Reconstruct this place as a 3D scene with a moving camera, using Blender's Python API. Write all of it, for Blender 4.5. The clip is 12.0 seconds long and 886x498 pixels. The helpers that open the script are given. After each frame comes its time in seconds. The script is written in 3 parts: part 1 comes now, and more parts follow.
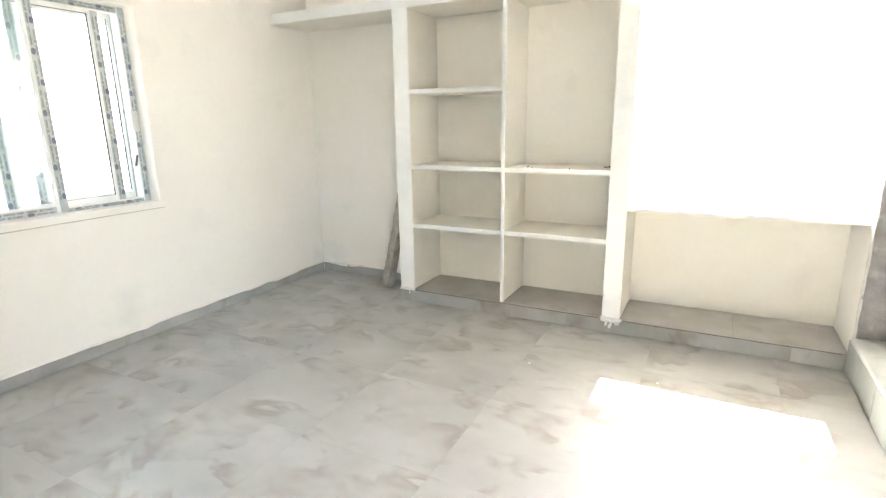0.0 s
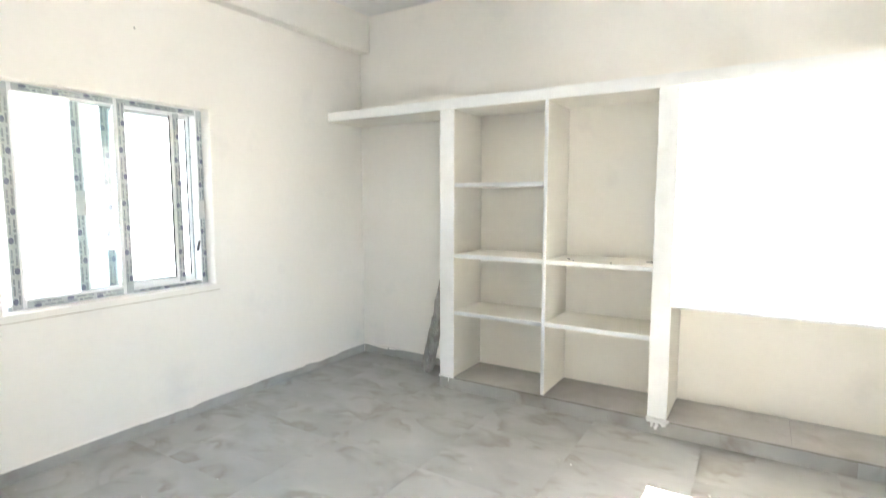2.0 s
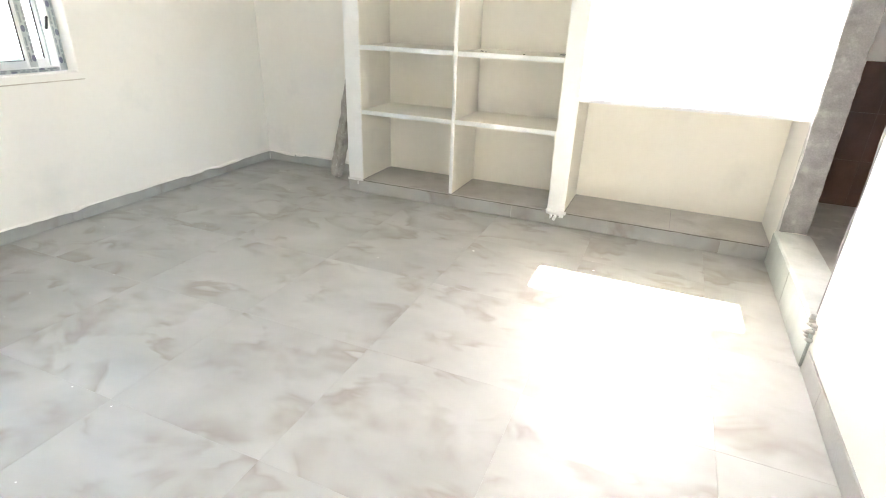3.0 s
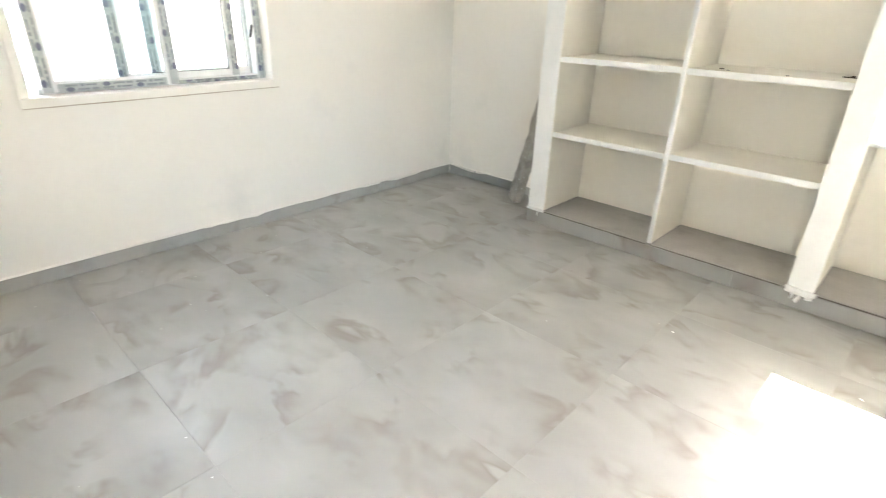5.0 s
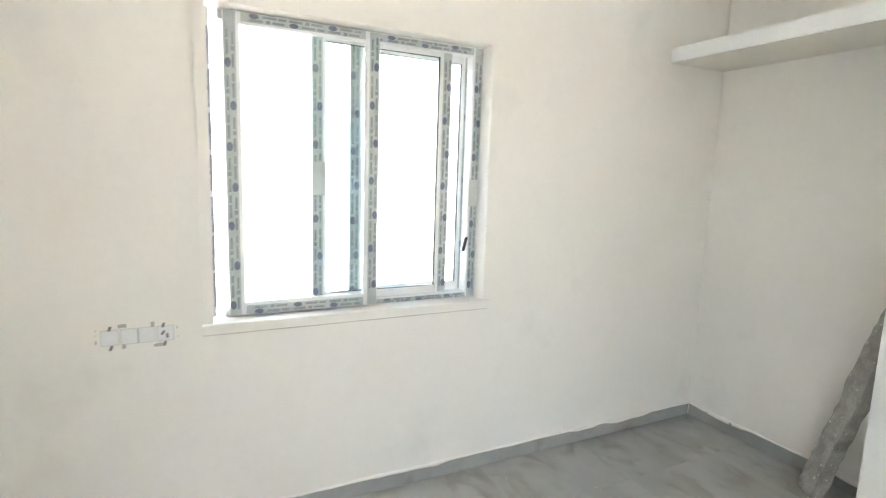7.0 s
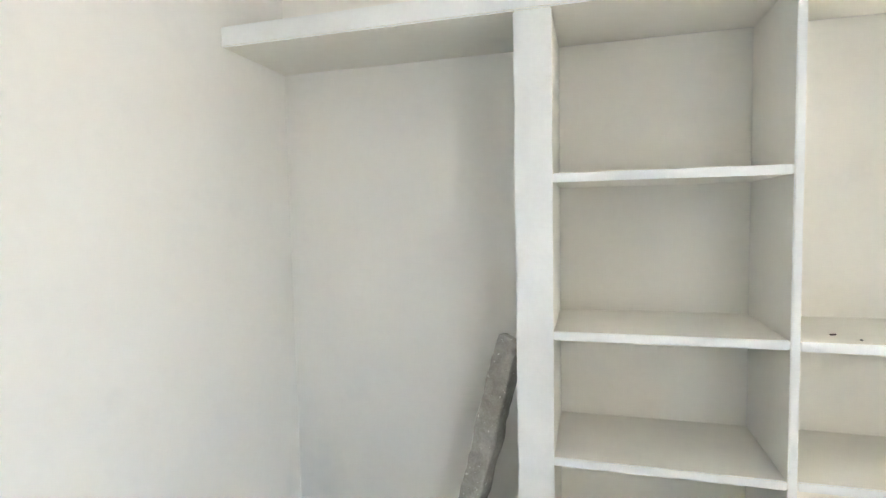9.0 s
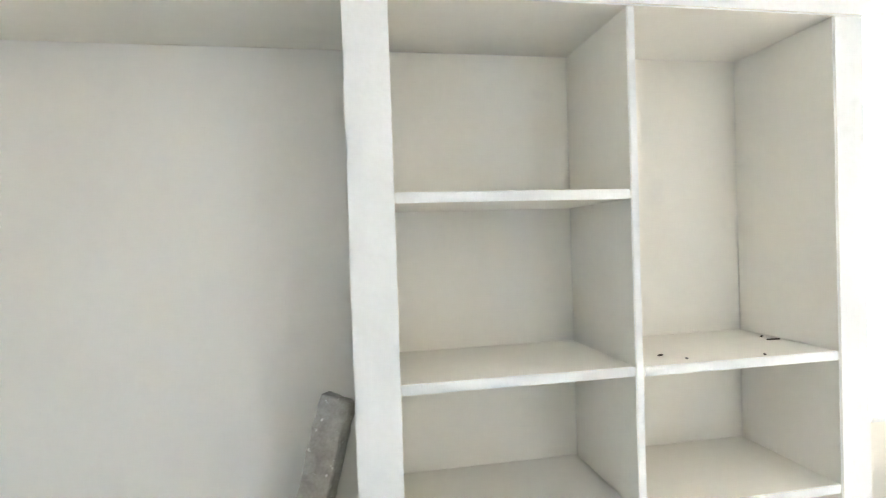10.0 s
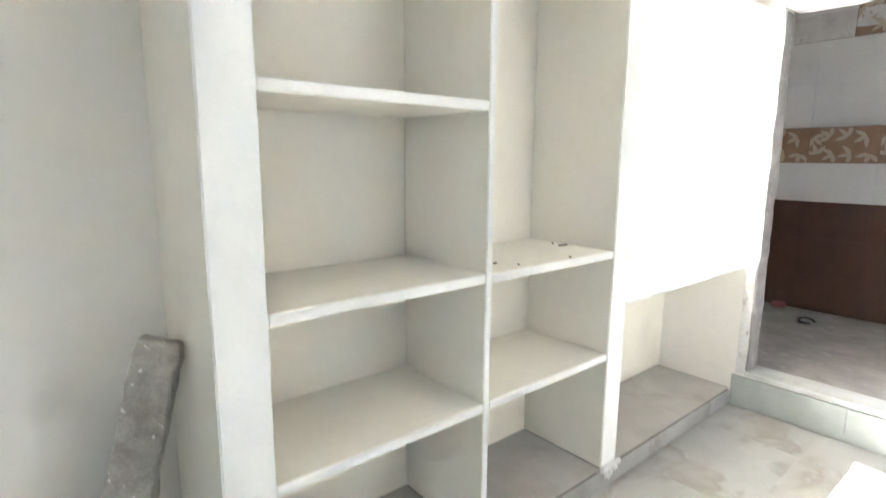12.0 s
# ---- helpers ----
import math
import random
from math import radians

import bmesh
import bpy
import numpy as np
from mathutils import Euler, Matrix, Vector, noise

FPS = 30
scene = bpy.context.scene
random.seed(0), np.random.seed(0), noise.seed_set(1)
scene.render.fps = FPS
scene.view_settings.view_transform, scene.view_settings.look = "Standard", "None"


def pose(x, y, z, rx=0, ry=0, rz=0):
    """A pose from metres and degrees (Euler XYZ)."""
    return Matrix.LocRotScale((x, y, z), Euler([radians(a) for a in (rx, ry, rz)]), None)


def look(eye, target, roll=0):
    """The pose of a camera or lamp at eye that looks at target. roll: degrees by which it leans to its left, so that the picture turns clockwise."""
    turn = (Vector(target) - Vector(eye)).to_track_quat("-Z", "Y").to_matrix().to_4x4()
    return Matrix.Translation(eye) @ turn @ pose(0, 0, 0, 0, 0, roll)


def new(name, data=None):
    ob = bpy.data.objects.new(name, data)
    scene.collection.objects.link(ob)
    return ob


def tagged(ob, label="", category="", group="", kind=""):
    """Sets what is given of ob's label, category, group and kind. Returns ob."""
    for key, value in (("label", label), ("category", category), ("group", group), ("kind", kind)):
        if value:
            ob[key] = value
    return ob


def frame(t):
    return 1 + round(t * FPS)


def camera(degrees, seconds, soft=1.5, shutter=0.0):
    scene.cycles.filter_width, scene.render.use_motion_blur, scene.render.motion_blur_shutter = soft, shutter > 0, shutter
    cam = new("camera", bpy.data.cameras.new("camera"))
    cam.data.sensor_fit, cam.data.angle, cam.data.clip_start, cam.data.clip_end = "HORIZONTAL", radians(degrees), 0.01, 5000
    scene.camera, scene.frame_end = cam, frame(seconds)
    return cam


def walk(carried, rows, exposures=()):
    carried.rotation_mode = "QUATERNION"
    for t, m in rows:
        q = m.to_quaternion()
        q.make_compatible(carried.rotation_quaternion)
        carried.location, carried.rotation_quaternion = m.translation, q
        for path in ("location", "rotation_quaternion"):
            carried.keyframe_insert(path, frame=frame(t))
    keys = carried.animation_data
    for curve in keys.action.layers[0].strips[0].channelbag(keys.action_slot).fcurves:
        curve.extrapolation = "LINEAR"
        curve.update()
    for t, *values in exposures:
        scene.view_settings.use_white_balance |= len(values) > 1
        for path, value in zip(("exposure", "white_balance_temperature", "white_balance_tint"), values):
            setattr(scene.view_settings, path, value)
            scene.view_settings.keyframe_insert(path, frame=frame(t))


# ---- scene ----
cam = camera(80.6, 12.0, soft=1.0, shutter=0.2)
PATH = [
    (0, (3.232, -3.325, 1.364), (2.34, -1.6, 0.887), -0.9),
    (0.5, (3.208, -3.356, 1.452), (2.213, -1.64, 1.197), -0.9),
    (1, (3.246, -3.367, 1.545), (2.165, -1.684, 1.539), -0.4),
    (1.5, (3.24, -3.393, 1.574), (2.153, -1.719, 1.708), -0.1),
    (2, (3.244, -3.37, 1.467), (2.199, -1.676, 1.275), 0.0),
    (2.5, (3.274, -3.339, 1.291), (2.427, -1.644, 0.651), 0.9),
    (2.7, (3.296, -3.333, 1.262), (2.555, -1.633, 0.511), 1.3),
    (4.3, (3.216, -2.953, 1.251), (2.574, -1.282, 0.359), 3.0),
    (4.5, (3.109, -2.906, 1.236), (2.307, -1.295, 0.363), 2.8),
    (5, (2.993, -2.795, 1.288), (1.749, -1.471, 0.453), 1.5),
    (5.5, (2.879, -2.74, 1.3), (1.278, -1.824, 0.527), 0.8),
    (6, (2.601, -2.732, 1.326), (0.848, -2.013, 0.684), 0.9),
    (6.5, (2.347, -2.588, 1.43), (0.531, -1.883, 0.977), 1.7),
    (7, (2.139, -2.419, 1.485), (0.367, -1.538, 1.195), 1.9),
    (7.5, (1.834, -2.33, 1.451), (0.282, -1.087, 1.242), 0.7),
    (9.3, (1.292, -1.659, 1.449), (1.002, 0.318, 1.35), -1.8),
    (9.5, (1.223, -1.596, 1.447), (1.114, 0.399, 1.375), -2.3),
    (10, (1.138, -1.421, 1.447), (1.486, 0.548, 1.414), -1.9),
    (10.5, (1.109, -1.244, 1.496), (1.815, 0.625, 1.581), -2.3),
    (11, (0.929, -1.183, 1.563), (1.878, 0.565, 1.775), -3.6),
    (11.2, (0.842, -1.194, 1.597), (1.866, 0.514, 1.784), -3.5),
    (11.5, (0.801, -1.179, 1.56), (1.91, 0.484, 1.631), -2.1),
    (12, (0.829, -1.141, 1.41), (2.09, 0.374, 1.07), 0.4),
]
EXPOSURES = [(0.0, 5.34, 6600, 11), (1.5, 5.20, 6150, 11), (2.5, 5.32, 6500, 11), (5.0, 5.30, 6650, 11), (6.0, 5.22, 6350, 11), (7.0, 4.98, 6350, 11),
             (7.7, 4.95, 6300, 11), (9.5, 5.27, 6100, 11), (11.0, 5.31, 6120, 11), (11.5, 5.34, 6120, 11), (12.0, 5.38, 6150, 11)]
walk(cam, [(t, look(eye, target, roll)) for t, eye, target, roll in PATH], EXPOSURES)

# ---- plan, in metres: x east along the shelf wall, y north, z up ----
W = 3.985            # east wall
SOUTH = -3.34        # south wall
BACK = 0.444         # back of the niches; the shelf fronts stand at y = 0
CEIL = 3.10
TH = 0.20            # wall thickness
NTH = 0.32           # thickness of the outer north wall
LOFT = 2.12          # underside of the loft slab
PL = 0.098           # plinth top
TILE = 0.647

# ---- light ----
world = bpy.data.worlds.new("sky")
scene.world = world
world.use_nodes = True
wn = world.node_tree
sky = wn.nodes.new("ShaderNodeTexSky")
sky.sky_type = "NISHITA"
sky.sun_disc = False
sky.sun_elevation = radians(51.5)
sky.sun_rotation = radians(0)
sky.dust_density = 2.0
sky.ozone_density = 0.6
wn.links.new(sky.outputs["Color"], wn.nodes["Background"].inputs["Color"])
wn.nodes["Background"].inputs["Strength"].default_value = 0.12

sun_data = bpy.data.lights.new("sun", "SUN")
sun_data.energy, sun_data.angle, sun_data.color = 5.0, radians(0.5), (1.0, 0.95, 0.87)
sun = new("sun", sun_data)
sun.matrix_world = look((3.3, 10.0, 12.6), (3.3, 0.0, 0.0))

# fill lamp added in the wide side opening of the unseen hall, behind the entrance
hall_data = bpy.data.lights.new("hall_fill_lamp", "AREA")
hall_data.shape, hall_data.size, hall_data.size_y = "RECTANGLE", 1.9, 2.5
hall_data.energy, hall_data.color = 2.8, (0.90, 0.96, 1.0)
hall_light = new("hall_fill_lamp", hall_data)
hall_light.matrix_world = look((5.1, -4.72, 1.5), (0.0, -4.72, 1.5))


# ---- materials ----
def material(name, base, rough=0.6, metal=0.0, second=None, scale=3.0, amount=0.35, grain=60.0, grain_amount=0.06,
             bump=0.15, bump_scale=90.0, third=None, spec=0.5, piece=0.0):
    """Two colours mixed by a large noise, a fine grain on top, and relief; piece varies the brightness from piece to piece."""
    m = bpy.data.materials.new(name)
    m.use_nodes = True
    nt = m.node_tree
    b = nt.nodes["Principled BSDF"]
    b.inputs["Roughness"].default_value, b.inputs["Metallic"].default_value = rough, metal
    b.inputs["Specular IOR Level"].default_value = spec
    tc = nt.nodes.new("ShaderNodeNewGeometry")
    big = nt.nodes.new("ShaderNodeTexNoise")
    big.inputs["Scale"].default_value, big.inputs["Detail"].default_value = scale, 5
    big.inputs["Distortion"].default_value = 0.6
    nt.links.new(tc.outputs["Position"], big.inputs["Vector"])
    ramp = nt.nodes.new("ShaderNodeValToRGB")
    ramp.color_ramp.elements[0].position, ramp.color_ramp.elements[1].position = 0.5 - amount / 2, 0.5 + amount / 2
    ramp.color_ramp.elements[0].color = (*(second or [c * 0.93 for c in base]), 1)
    ramp.color_ramp.elements[1].color = (*base, 1)
    nt.links.new(big.outputs["Fac"], ramp.inputs["Fac"])
    fine = nt.nodes.new("ShaderNodeTexNoise")
    fine.inputs["Scale"].default_value, fine.inputs["Detail"].default_value = grain, 3
    nt.links.new(tc.outputs["Position"], fine.inputs["Vector"])
    span = nt.nodes.new("ShaderNodeMapRange")
    span.inputs["To Min"].default_value, span.inputs["To Max"].default_value = 1 - grain_amount, 1 + grain_amount
    nt.links.new(fine.outputs["Fac"], span.inputs["Value"])
    hsv = nt.nodes.new("ShaderNodeHueSaturation")
    nt.links.new(ramp.outputs["Color"], hsv.inputs["Color"])
    if piece:
        info = nt.nodes.new("ShaderNodeObjectInfo")
        var = nt.nodes.new("ShaderNodeMapRange")
        var.inputs["To Min"].default_value, var.inputs["To Max"].default_value = 1 - piece, 1 + piece
        nt.links.new(info.outputs["Random"], var.inputs["Value"])
        mul = nt.nodes.new("ShaderNodeMath")
        mul.operation = "MULTIPLY"
        nt.links.new(span.outputs["Result"], mul.inputs[0])
        nt.links.new(var.outputs["Result"], mul.inputs[1])
        nt.links.new(mul.outputs["Value"], hsv.inputs["Value"])
    else:
        nt.links.new(span.outputs["Result"], hsv.inputs["Value"])
    out = hsv.outputs["Color"]
    if third:
        spots = nt.nodes.new("ShaderNodeTexNoise")
        spots.inputs["Scale"].default_value, spots.inputs["Detail"].default_value = third[1], 4
        nt.links.new(tc.outputs["Position"], spots.inputs["Vector"])
        cut = nt.nodes.new("ShaderNodeMapRange")
        cut.inputs["From Min"].default_value, cut.inputs["From Max"].default_value = third[2], third[3]
        cut.inputs["To Max"].default_value = third[4]
        nt.links.new(spots.outputs["Fac"], cut.inputs["Value"])
        mix = nt.nodes.new("ShaderNodeMix")
        mix.data_type = "RGBA"
        nt.links.new(cut.outputs["Result"], mix.inputs["Factor"])
        nt.links.new(out, mix.inputs["A"])
        mix.inputs["B"].default_value = (*third[0], 1)
        out = mix.outputs["Result"]
    nt.links.new(out, b.inputs["Base Color"])
    if bump:
        rel = nt.nodes.new("ShaderNodeTexNoise")
        rel.inputs["Scale"].default_value, rel.inputs["Detail"].default_value = bump_scale, 4
        nt.links.new(tc.outputs["Position"], rel.inputs["Vector"])
        bp = nt.nodes.new("ShaderNodeBump")
        bp.inputs["Strength"].default_value, bp.inputs["Distance"].default_value = bump, 0.004
        nt.links.new(rel.outputs["Fac"], bp.inputs["Height"])
        nt.links.new(bp.outputs["Normal"], b.inputs["Normal"])
    return m


def floor_material():
    """Pale grey polished tile: cloudy grey, drifting veins, brown smudges; every tile shifts the pattern."""
    m = bpy.data.materials.new("floor_tile")
    m.use_nodes = True
    nt = m.node_tree
    b = nt.nodes["Principled BSDF"]
    geo = nt.nodes.new("ShaderNodeNewGeometry")
    info = nt.nodes.new("ShaderNodeObjectInfo")
    shift = nt.nodes.new("ShaderNodeVectorMath")
    shift.operation = "MULTIPLY_ADD"
    comb = nt.nodes.new("ShaderNodeCombineXYZ")
    for i in range(3):
        nt.links.new(info.outputs["Random"], comb.inputs[i])
    nt.links.new(comb.outputs["Vector"], shift.inputs[0])
    shift.inputs[1].default_value = (17.0, 29.0, 41.0)
    nt.links.new(geo.outputs["Position"], shift.inputs[2])
    turn = nt.nodes.new("ShaderNodeMapping")
    turn.inputs["Rotation"].default_value = (0, 0, radians(35))
    turn.inputs["Scale"].default_value = (1.0, 1.45, 1.0)
    nt.links.new(shift.outputs["Vector"], turn.inputs["Vector"])

    def cloud(scale, detail, distortion):
        n = nt.nodes.new("ShaderNodeTexNoise")
        n.inputs["Scale"].default_value, n.inputs["Detail"].default_value = scale, detail
        n.inputs["Distortion"].default_value = distortion
        nt.links.new(turn.outputs["Vector"], n.inputs["Vector"])
        return n.outputs["Fac"]

    ramp = nt.nodes.new("ShaderNodeValToRGB")
    e = ramp.color_ramp.elements
    e[0].position, e[0].color = 0.28, (0.325, 0.322, 0.305, 1)
    e[1].position, e[1].color = 0.72, (0.435, 0.436, 0.418, 1)
    nt.links.new(cloud(2.4, 3, 0.3), ramp.inputs["Fac"])
    brown = nt.nodes.new("ShaderNodeValToRGB")      # arcs with one crisp and one soft side
    g = brown.color_ramp.elements
    g[0].position, g[0].color = 0.46, (0, 0, 0, 1)
    g[1].position, g[1].color = 0.515, (1, 1, 1, 1)
    tail = brown.color_ramp.elements.new(0.66)
    tail.color = (0, 0, 0, 1)
    nt.links.new(cloud(2.6, 3.0, 0.5), brown.inputs["Fac"])
    here = nt.nodes.new("ShaderNodeMapRange")
    here.interpolation_type = "SMOOTHSTEP"
    here.inputs["From Min"].default_value, here.inputs["From Max"].default_value, here.inputs["To Max"].default_value = 0.40, 0.66, 0.66
    nt.links.new(cloud(3.6, 2, 0.2), here.inputs["Value"])
    both = nt.nodes.new("ShaderNodeMath")
    both.operation = "MULTIPLY"
    nt.links.new(brown.outputs["Color"], both.inputs[0])
    nt.links.new(here.outputs["Result"], both.inputs[1])
    mix = nt.nodes.new("ShaderNodeMix")
    mix.data_type = "RGBA"
    nt.links.new(both.outputs["Value"], mix.inputs["Factor"])
    nt.links.new(ramp.outputs["Color"], mix.inputs["A"])
    mix.inputs["B"].default_value = (0.222, 0.190, 0.152, 1)
    dust = nt.nodes.new("ShaderNodeTexNoise")
    dust.inputs["Scale"].default_value, dust.inputs["Detail"].default_value = 5.0, 6
    nt.links.new(geo.outputs["Position"], dust.inputs["Vector"])
    dr = nt.nodes.new("ShaderNodeMapRange")
    dr.inputs["From Min"].default_value, dr.inputs["From Max"].default_value, dr.inputs["To Max"].default_value = 0.40, 0.9, 0.35
    nt.links.new(dust.outputs["Fac"], dr.inputs["Value"])
    mix2 = nt.nodes.new("ShaderNodeMix")
    mix2.data_type = "RGBA"
    nt.links.new(dr.outputs["Result"], mix2.inputs["Factor"])
    nt.links.new(mix.outputs["Result"], mix2.inputs["A"])
    mix2.inputs["B"].default_value = (0.375, 0.373, 0.360, 1)
    nt.links.new(mix2.outputs["Result"], b.inputs["Base Color"])
    rr = nt.nodes.new("ShaderNodeMapRange")
    rr.inputs["To Min"].default_value, rr.inputs["To Max"].default_value = 0.30, 0.48
    nt.links.new(dust.outputs["Fac"], rr.inputs["Value"])
    nt.links.new(rr.outputs["Result"], b.inputs["Roughness"])
    return m


CREAM = material("cream_wall_paint", (0.855, 0.828, 0.772), 0.75, second=(0.82, 0.792, 0.736), scale=1.3, amount=0.5, grain=25,
                 grain_amount=0.02, bump=0.12, bump_scale=55, third=((0.60, 0.60, 0.58), 2.3, 0.60, 0.80, 0.42))
# cream paint, warmed and lightened to stand for light bounced inside the bays
SHELF = material("bounce_warmed_cream", (0.885, 0.850, 0.762), 0.75, second=(0.855, 0.818, 0.725), scale=1.8, amount=0.5, grain=25,
                 grain_amount=0.02, bump=0.12, bump_scale=55, third=((0.66, 0.63, 0.57), 3.1, 0.62, 0.82, 0.4))
WHITE = material("plain_white", (0.84, 0.845, 0.83), 0.7, scale=4, grain_amount=0.03, bump=0.25, bump_scale=45,
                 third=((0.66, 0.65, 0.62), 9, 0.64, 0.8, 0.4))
CEILING = material("ceiling_paint", (0.85, 0.85, 0.845), 0.8, scale=1.0, grain_amount=0.02, bump=0.1)
TILEM = floor_material()
GROUT = material("tile_grout", (0.40, 0.39, 0.37), 0.9, scale=20)
STONE = material("threshold_stone", (0.60, 0.61, 0.59), 0.35, second=(0.48, 0.50, 0.48), scale=6, amount=0.3,
                 third=((0.40, 0.42, 0.38), 14, 0.60, 0.78, 0.6))
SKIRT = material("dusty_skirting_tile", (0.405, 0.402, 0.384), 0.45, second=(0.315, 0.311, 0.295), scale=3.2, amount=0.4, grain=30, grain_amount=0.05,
                 third=((0.25, 0.21, 0.17), 4.5, 0.56, 0.72, 0.55))
RISER = material("grey_green_stone", (0.47, 0.495, 0.47), 0.45, second=(0.37, 0.395, 0.375), scale=4, amount=0.35,
                 third=((0.55, 0.55, 0.52), 7, 0.58, 0.75, 0.6))
CEMENT = material("rough_cement", (0.36, 0.345, 0.335), 0.95, second=(0.24, 0.23, 0.225), scale=11, amount=0.4, grain=140,
                  grain_amount=0.2, bump=0.9, bump_scale=70, third=((0.52, 0.50, 0.47), 18, 0.60, 0.75, 0.5))
LIMED = material("limed_cement", (0.76, 0.745, 0.72), 0.95, second=(0.60, 0.58, 0.56), scale=9, amount=0.4, grain=120, grain_amount=0.15, bump=0.8,
                 bump_scale=60, third=((0.24, 0.20, 0.18), 7, 0.62, 0.70, 0.7))
DEBRIS = material("broken_concrete", (0.46, 0.435, 0.395), 0.95, second=(0.28, 0.262, 0.235), scale=16, amount=0.5, grain=110,
                  grain_amount=0.25, bump=0.8, bump_scale=38, third=((0.70, 0.68, 0.64), 44, 0.66, 0.69, 0.9))
UPVC = material("white_upvc", (0.80, 0.81, 0.81), 0.3, scale=8, grain_amount=0.01, bump=0)
FILM = material("protective_film", (0.50, 0.535, 0.535), 0.35, second=(0.40, 0.435, 0.445), scale=12, amount=0.3, bump=0.2, bump_scale=40)
PRINT = material("film_print_grey_blue", (0.13, 0.145, 0.22), 0.4, second=(0.19, 0.20, 0.26), scale=15, bump=0)
PRINT_PALE = material("film_print_pale", (0.22, 0.245, 0.265), 0.4, second=(0.31, 0.335, 0.35), scale=15, bump=0)
GRIME_SHADE = material("brown_dust_and_shade", (0.46, 0.40, 0.33), 0.95, second=(0.60, 0.55, 0.48), scale=6, amount=0.4, bump=0.3)
BARE = material("grey_bare_profile", (0.56, 0.56, 0.54), 0.45, scale=14, bump=0.1)
GASKET = material("black_rubber", (0.03, 0.03, 0.032), 0.6, bump=0)
BROWN = material("brown_wall_tile", (0.150, 0.078, 0.054), 0.3, second=(0.112, 0.058, 0.041), scale=9, amount=0.5, grain=80,
                 grain_amount=0.12, bump=0.1, piece=0.06)
BATHW = material("white_wall_tile", (0.78, 0.77, 0.76), 0.3, scale=3, bump=0, piece=0.03)
BANDT = material("tan_band_tile", (0.36, 0.235, 0.165), 0.35, second=(0.27, 0.17, 0.12), scale=14, amount=0.4, bump=0.1)
LEAF = material("cream_leaf_glaze", (0.56, 0.47, 0.375), 0.35, scale=20, bump=0)
DUST = material("dusty_screed", (0.46, 0.44, 0.415), 0.9, second=(0.33, 0.315, 0.295), scale=5, amount=0.4, bump=0.4, bump_scale=40,
                third=((0.58, 0.56, 0.53), 12, 0.58, 0.72, 0.6))
EARTH = material("dry_ground", (0.36, 0.335, 0.29), 0.95, second=(0.28, 0.26, 0.22), scale=0.4, amount=0.4, grain=8)
BLACKP = material("black_plastic", (0.03, 0.03, 0.035), 0.45, bump=0)
CHIP = material("dark_wood_chip", (0.10, 0.085, 0.07), 0.8, bump=0.2)
PINK = material("pink_paper", (0.52, 0.20, 0.21), 0.7, bump=0.2)
MARK = material("pencil_grey", (0.46, 0.45, 0.44), 0.8, bump=0)
RIM = material("grey_groove", (0.68, 0.67, 0.645), 0.8, bump=0)
LUG = material("dull_screw_lug", (0.24, 0.235, 0.225), 0.6, bump=0)
# dusty tile, also lightened to offset the deep shade on the bay floors
DUSTY_LIFTED = material("dusty_lifted_grey_tile", (0.50, 0.482, 0.448), 0.6, second=(0.40, 0.380, 0.350), scale=3.4, amount=0.4, grain=70, grain_amount=0.08,
                 bump=0.1, third=((0.30, 0.265, 0.225), 5.0, 0.58, 0.74, 0.5))
JOINT = material("dark_joint", (0.12, 0.105, 0.09), 0.95, second=(0.24, 0.22, 0.20), scale=18, amount=0.4, bump=0.3)
PATCH = material("fresh_putty", (0.80, 0.80, 0.78), 0.8, scale=10, bump=0.3)


def glass_material():
    m = bpy.data.materials.new("window_glass")
    m.use_nodes = True
    b = m.node_tree.nodes["Principled BSDF"]
    b.inputs["Base Color"].default_value = (0.93, 0.98, 0.97, 1)
    b.inputs["Transmission Weight"].default_value = 1.0
    b.inputs["Roughness"].default_value = 0.0
    b.inputs["IOR"].default_value = 1.45
    return m


GLASS = glass_material()


# ---- mesh helpers ----
def finish(name, bm, mat, parent=None, label="", smooth=False):
    me = bpy.data.meshes.new(name)
    bm.normal_update()
    bm.to_mesh(me)
    bm.free()
    me.materials.append(mat)
    if smooth:
        me.polygons.foreach_set("use_smooth", [True] * len(me.polygons))
    ob = new(name, me)
    if parent is not None:
        ob.parent = parent
    if label:
        ob["label"] = label
    return ob


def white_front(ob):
    """The faces towards the room take WHITE, the rest keep their cream."""
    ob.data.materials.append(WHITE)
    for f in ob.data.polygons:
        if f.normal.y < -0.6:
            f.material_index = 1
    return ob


def part(name, bm, mat, parent, label="", smooth=False):
    """One mesh object under a thing or under a part."""
    return finish(name, bm, mat, parent, label, smooth)


def thing(name, label, category, group="", kind=""):
    return tagged(new(name), label, category, group, kind)


def add_box(bm, x0, x1, y0, y1, z0, z1):
    vs = [bm.verts.new((x, y, z)) for x in (x0, x1) for y in (y0, y1) for z in (z0, z1)]
    for a, b, c, d in ((0, 1, 3, 2), (4, 6, 7, 5), (0, 4, 5, 1), (2, 3, 7, 6), (0, 2, 6, 4), (1, 5, 7, 3)):
        bm.faces.new((vs[a], vs[b], vs[c], vs[d]))
    return vs


def box(x0, x1, y0, y1, z0, z1, bevel=0.0, segments=2):
    bm = bmesh.new()
    add_box(bm, x0, x1, y0, y1, z0, z1)
    if bevel:
        bmesh.ops.bevel(bm, geom=bm.edges[:], offset=bevel, segments=segments, affect="EDGES", clamp_overlap=True)
    return bm


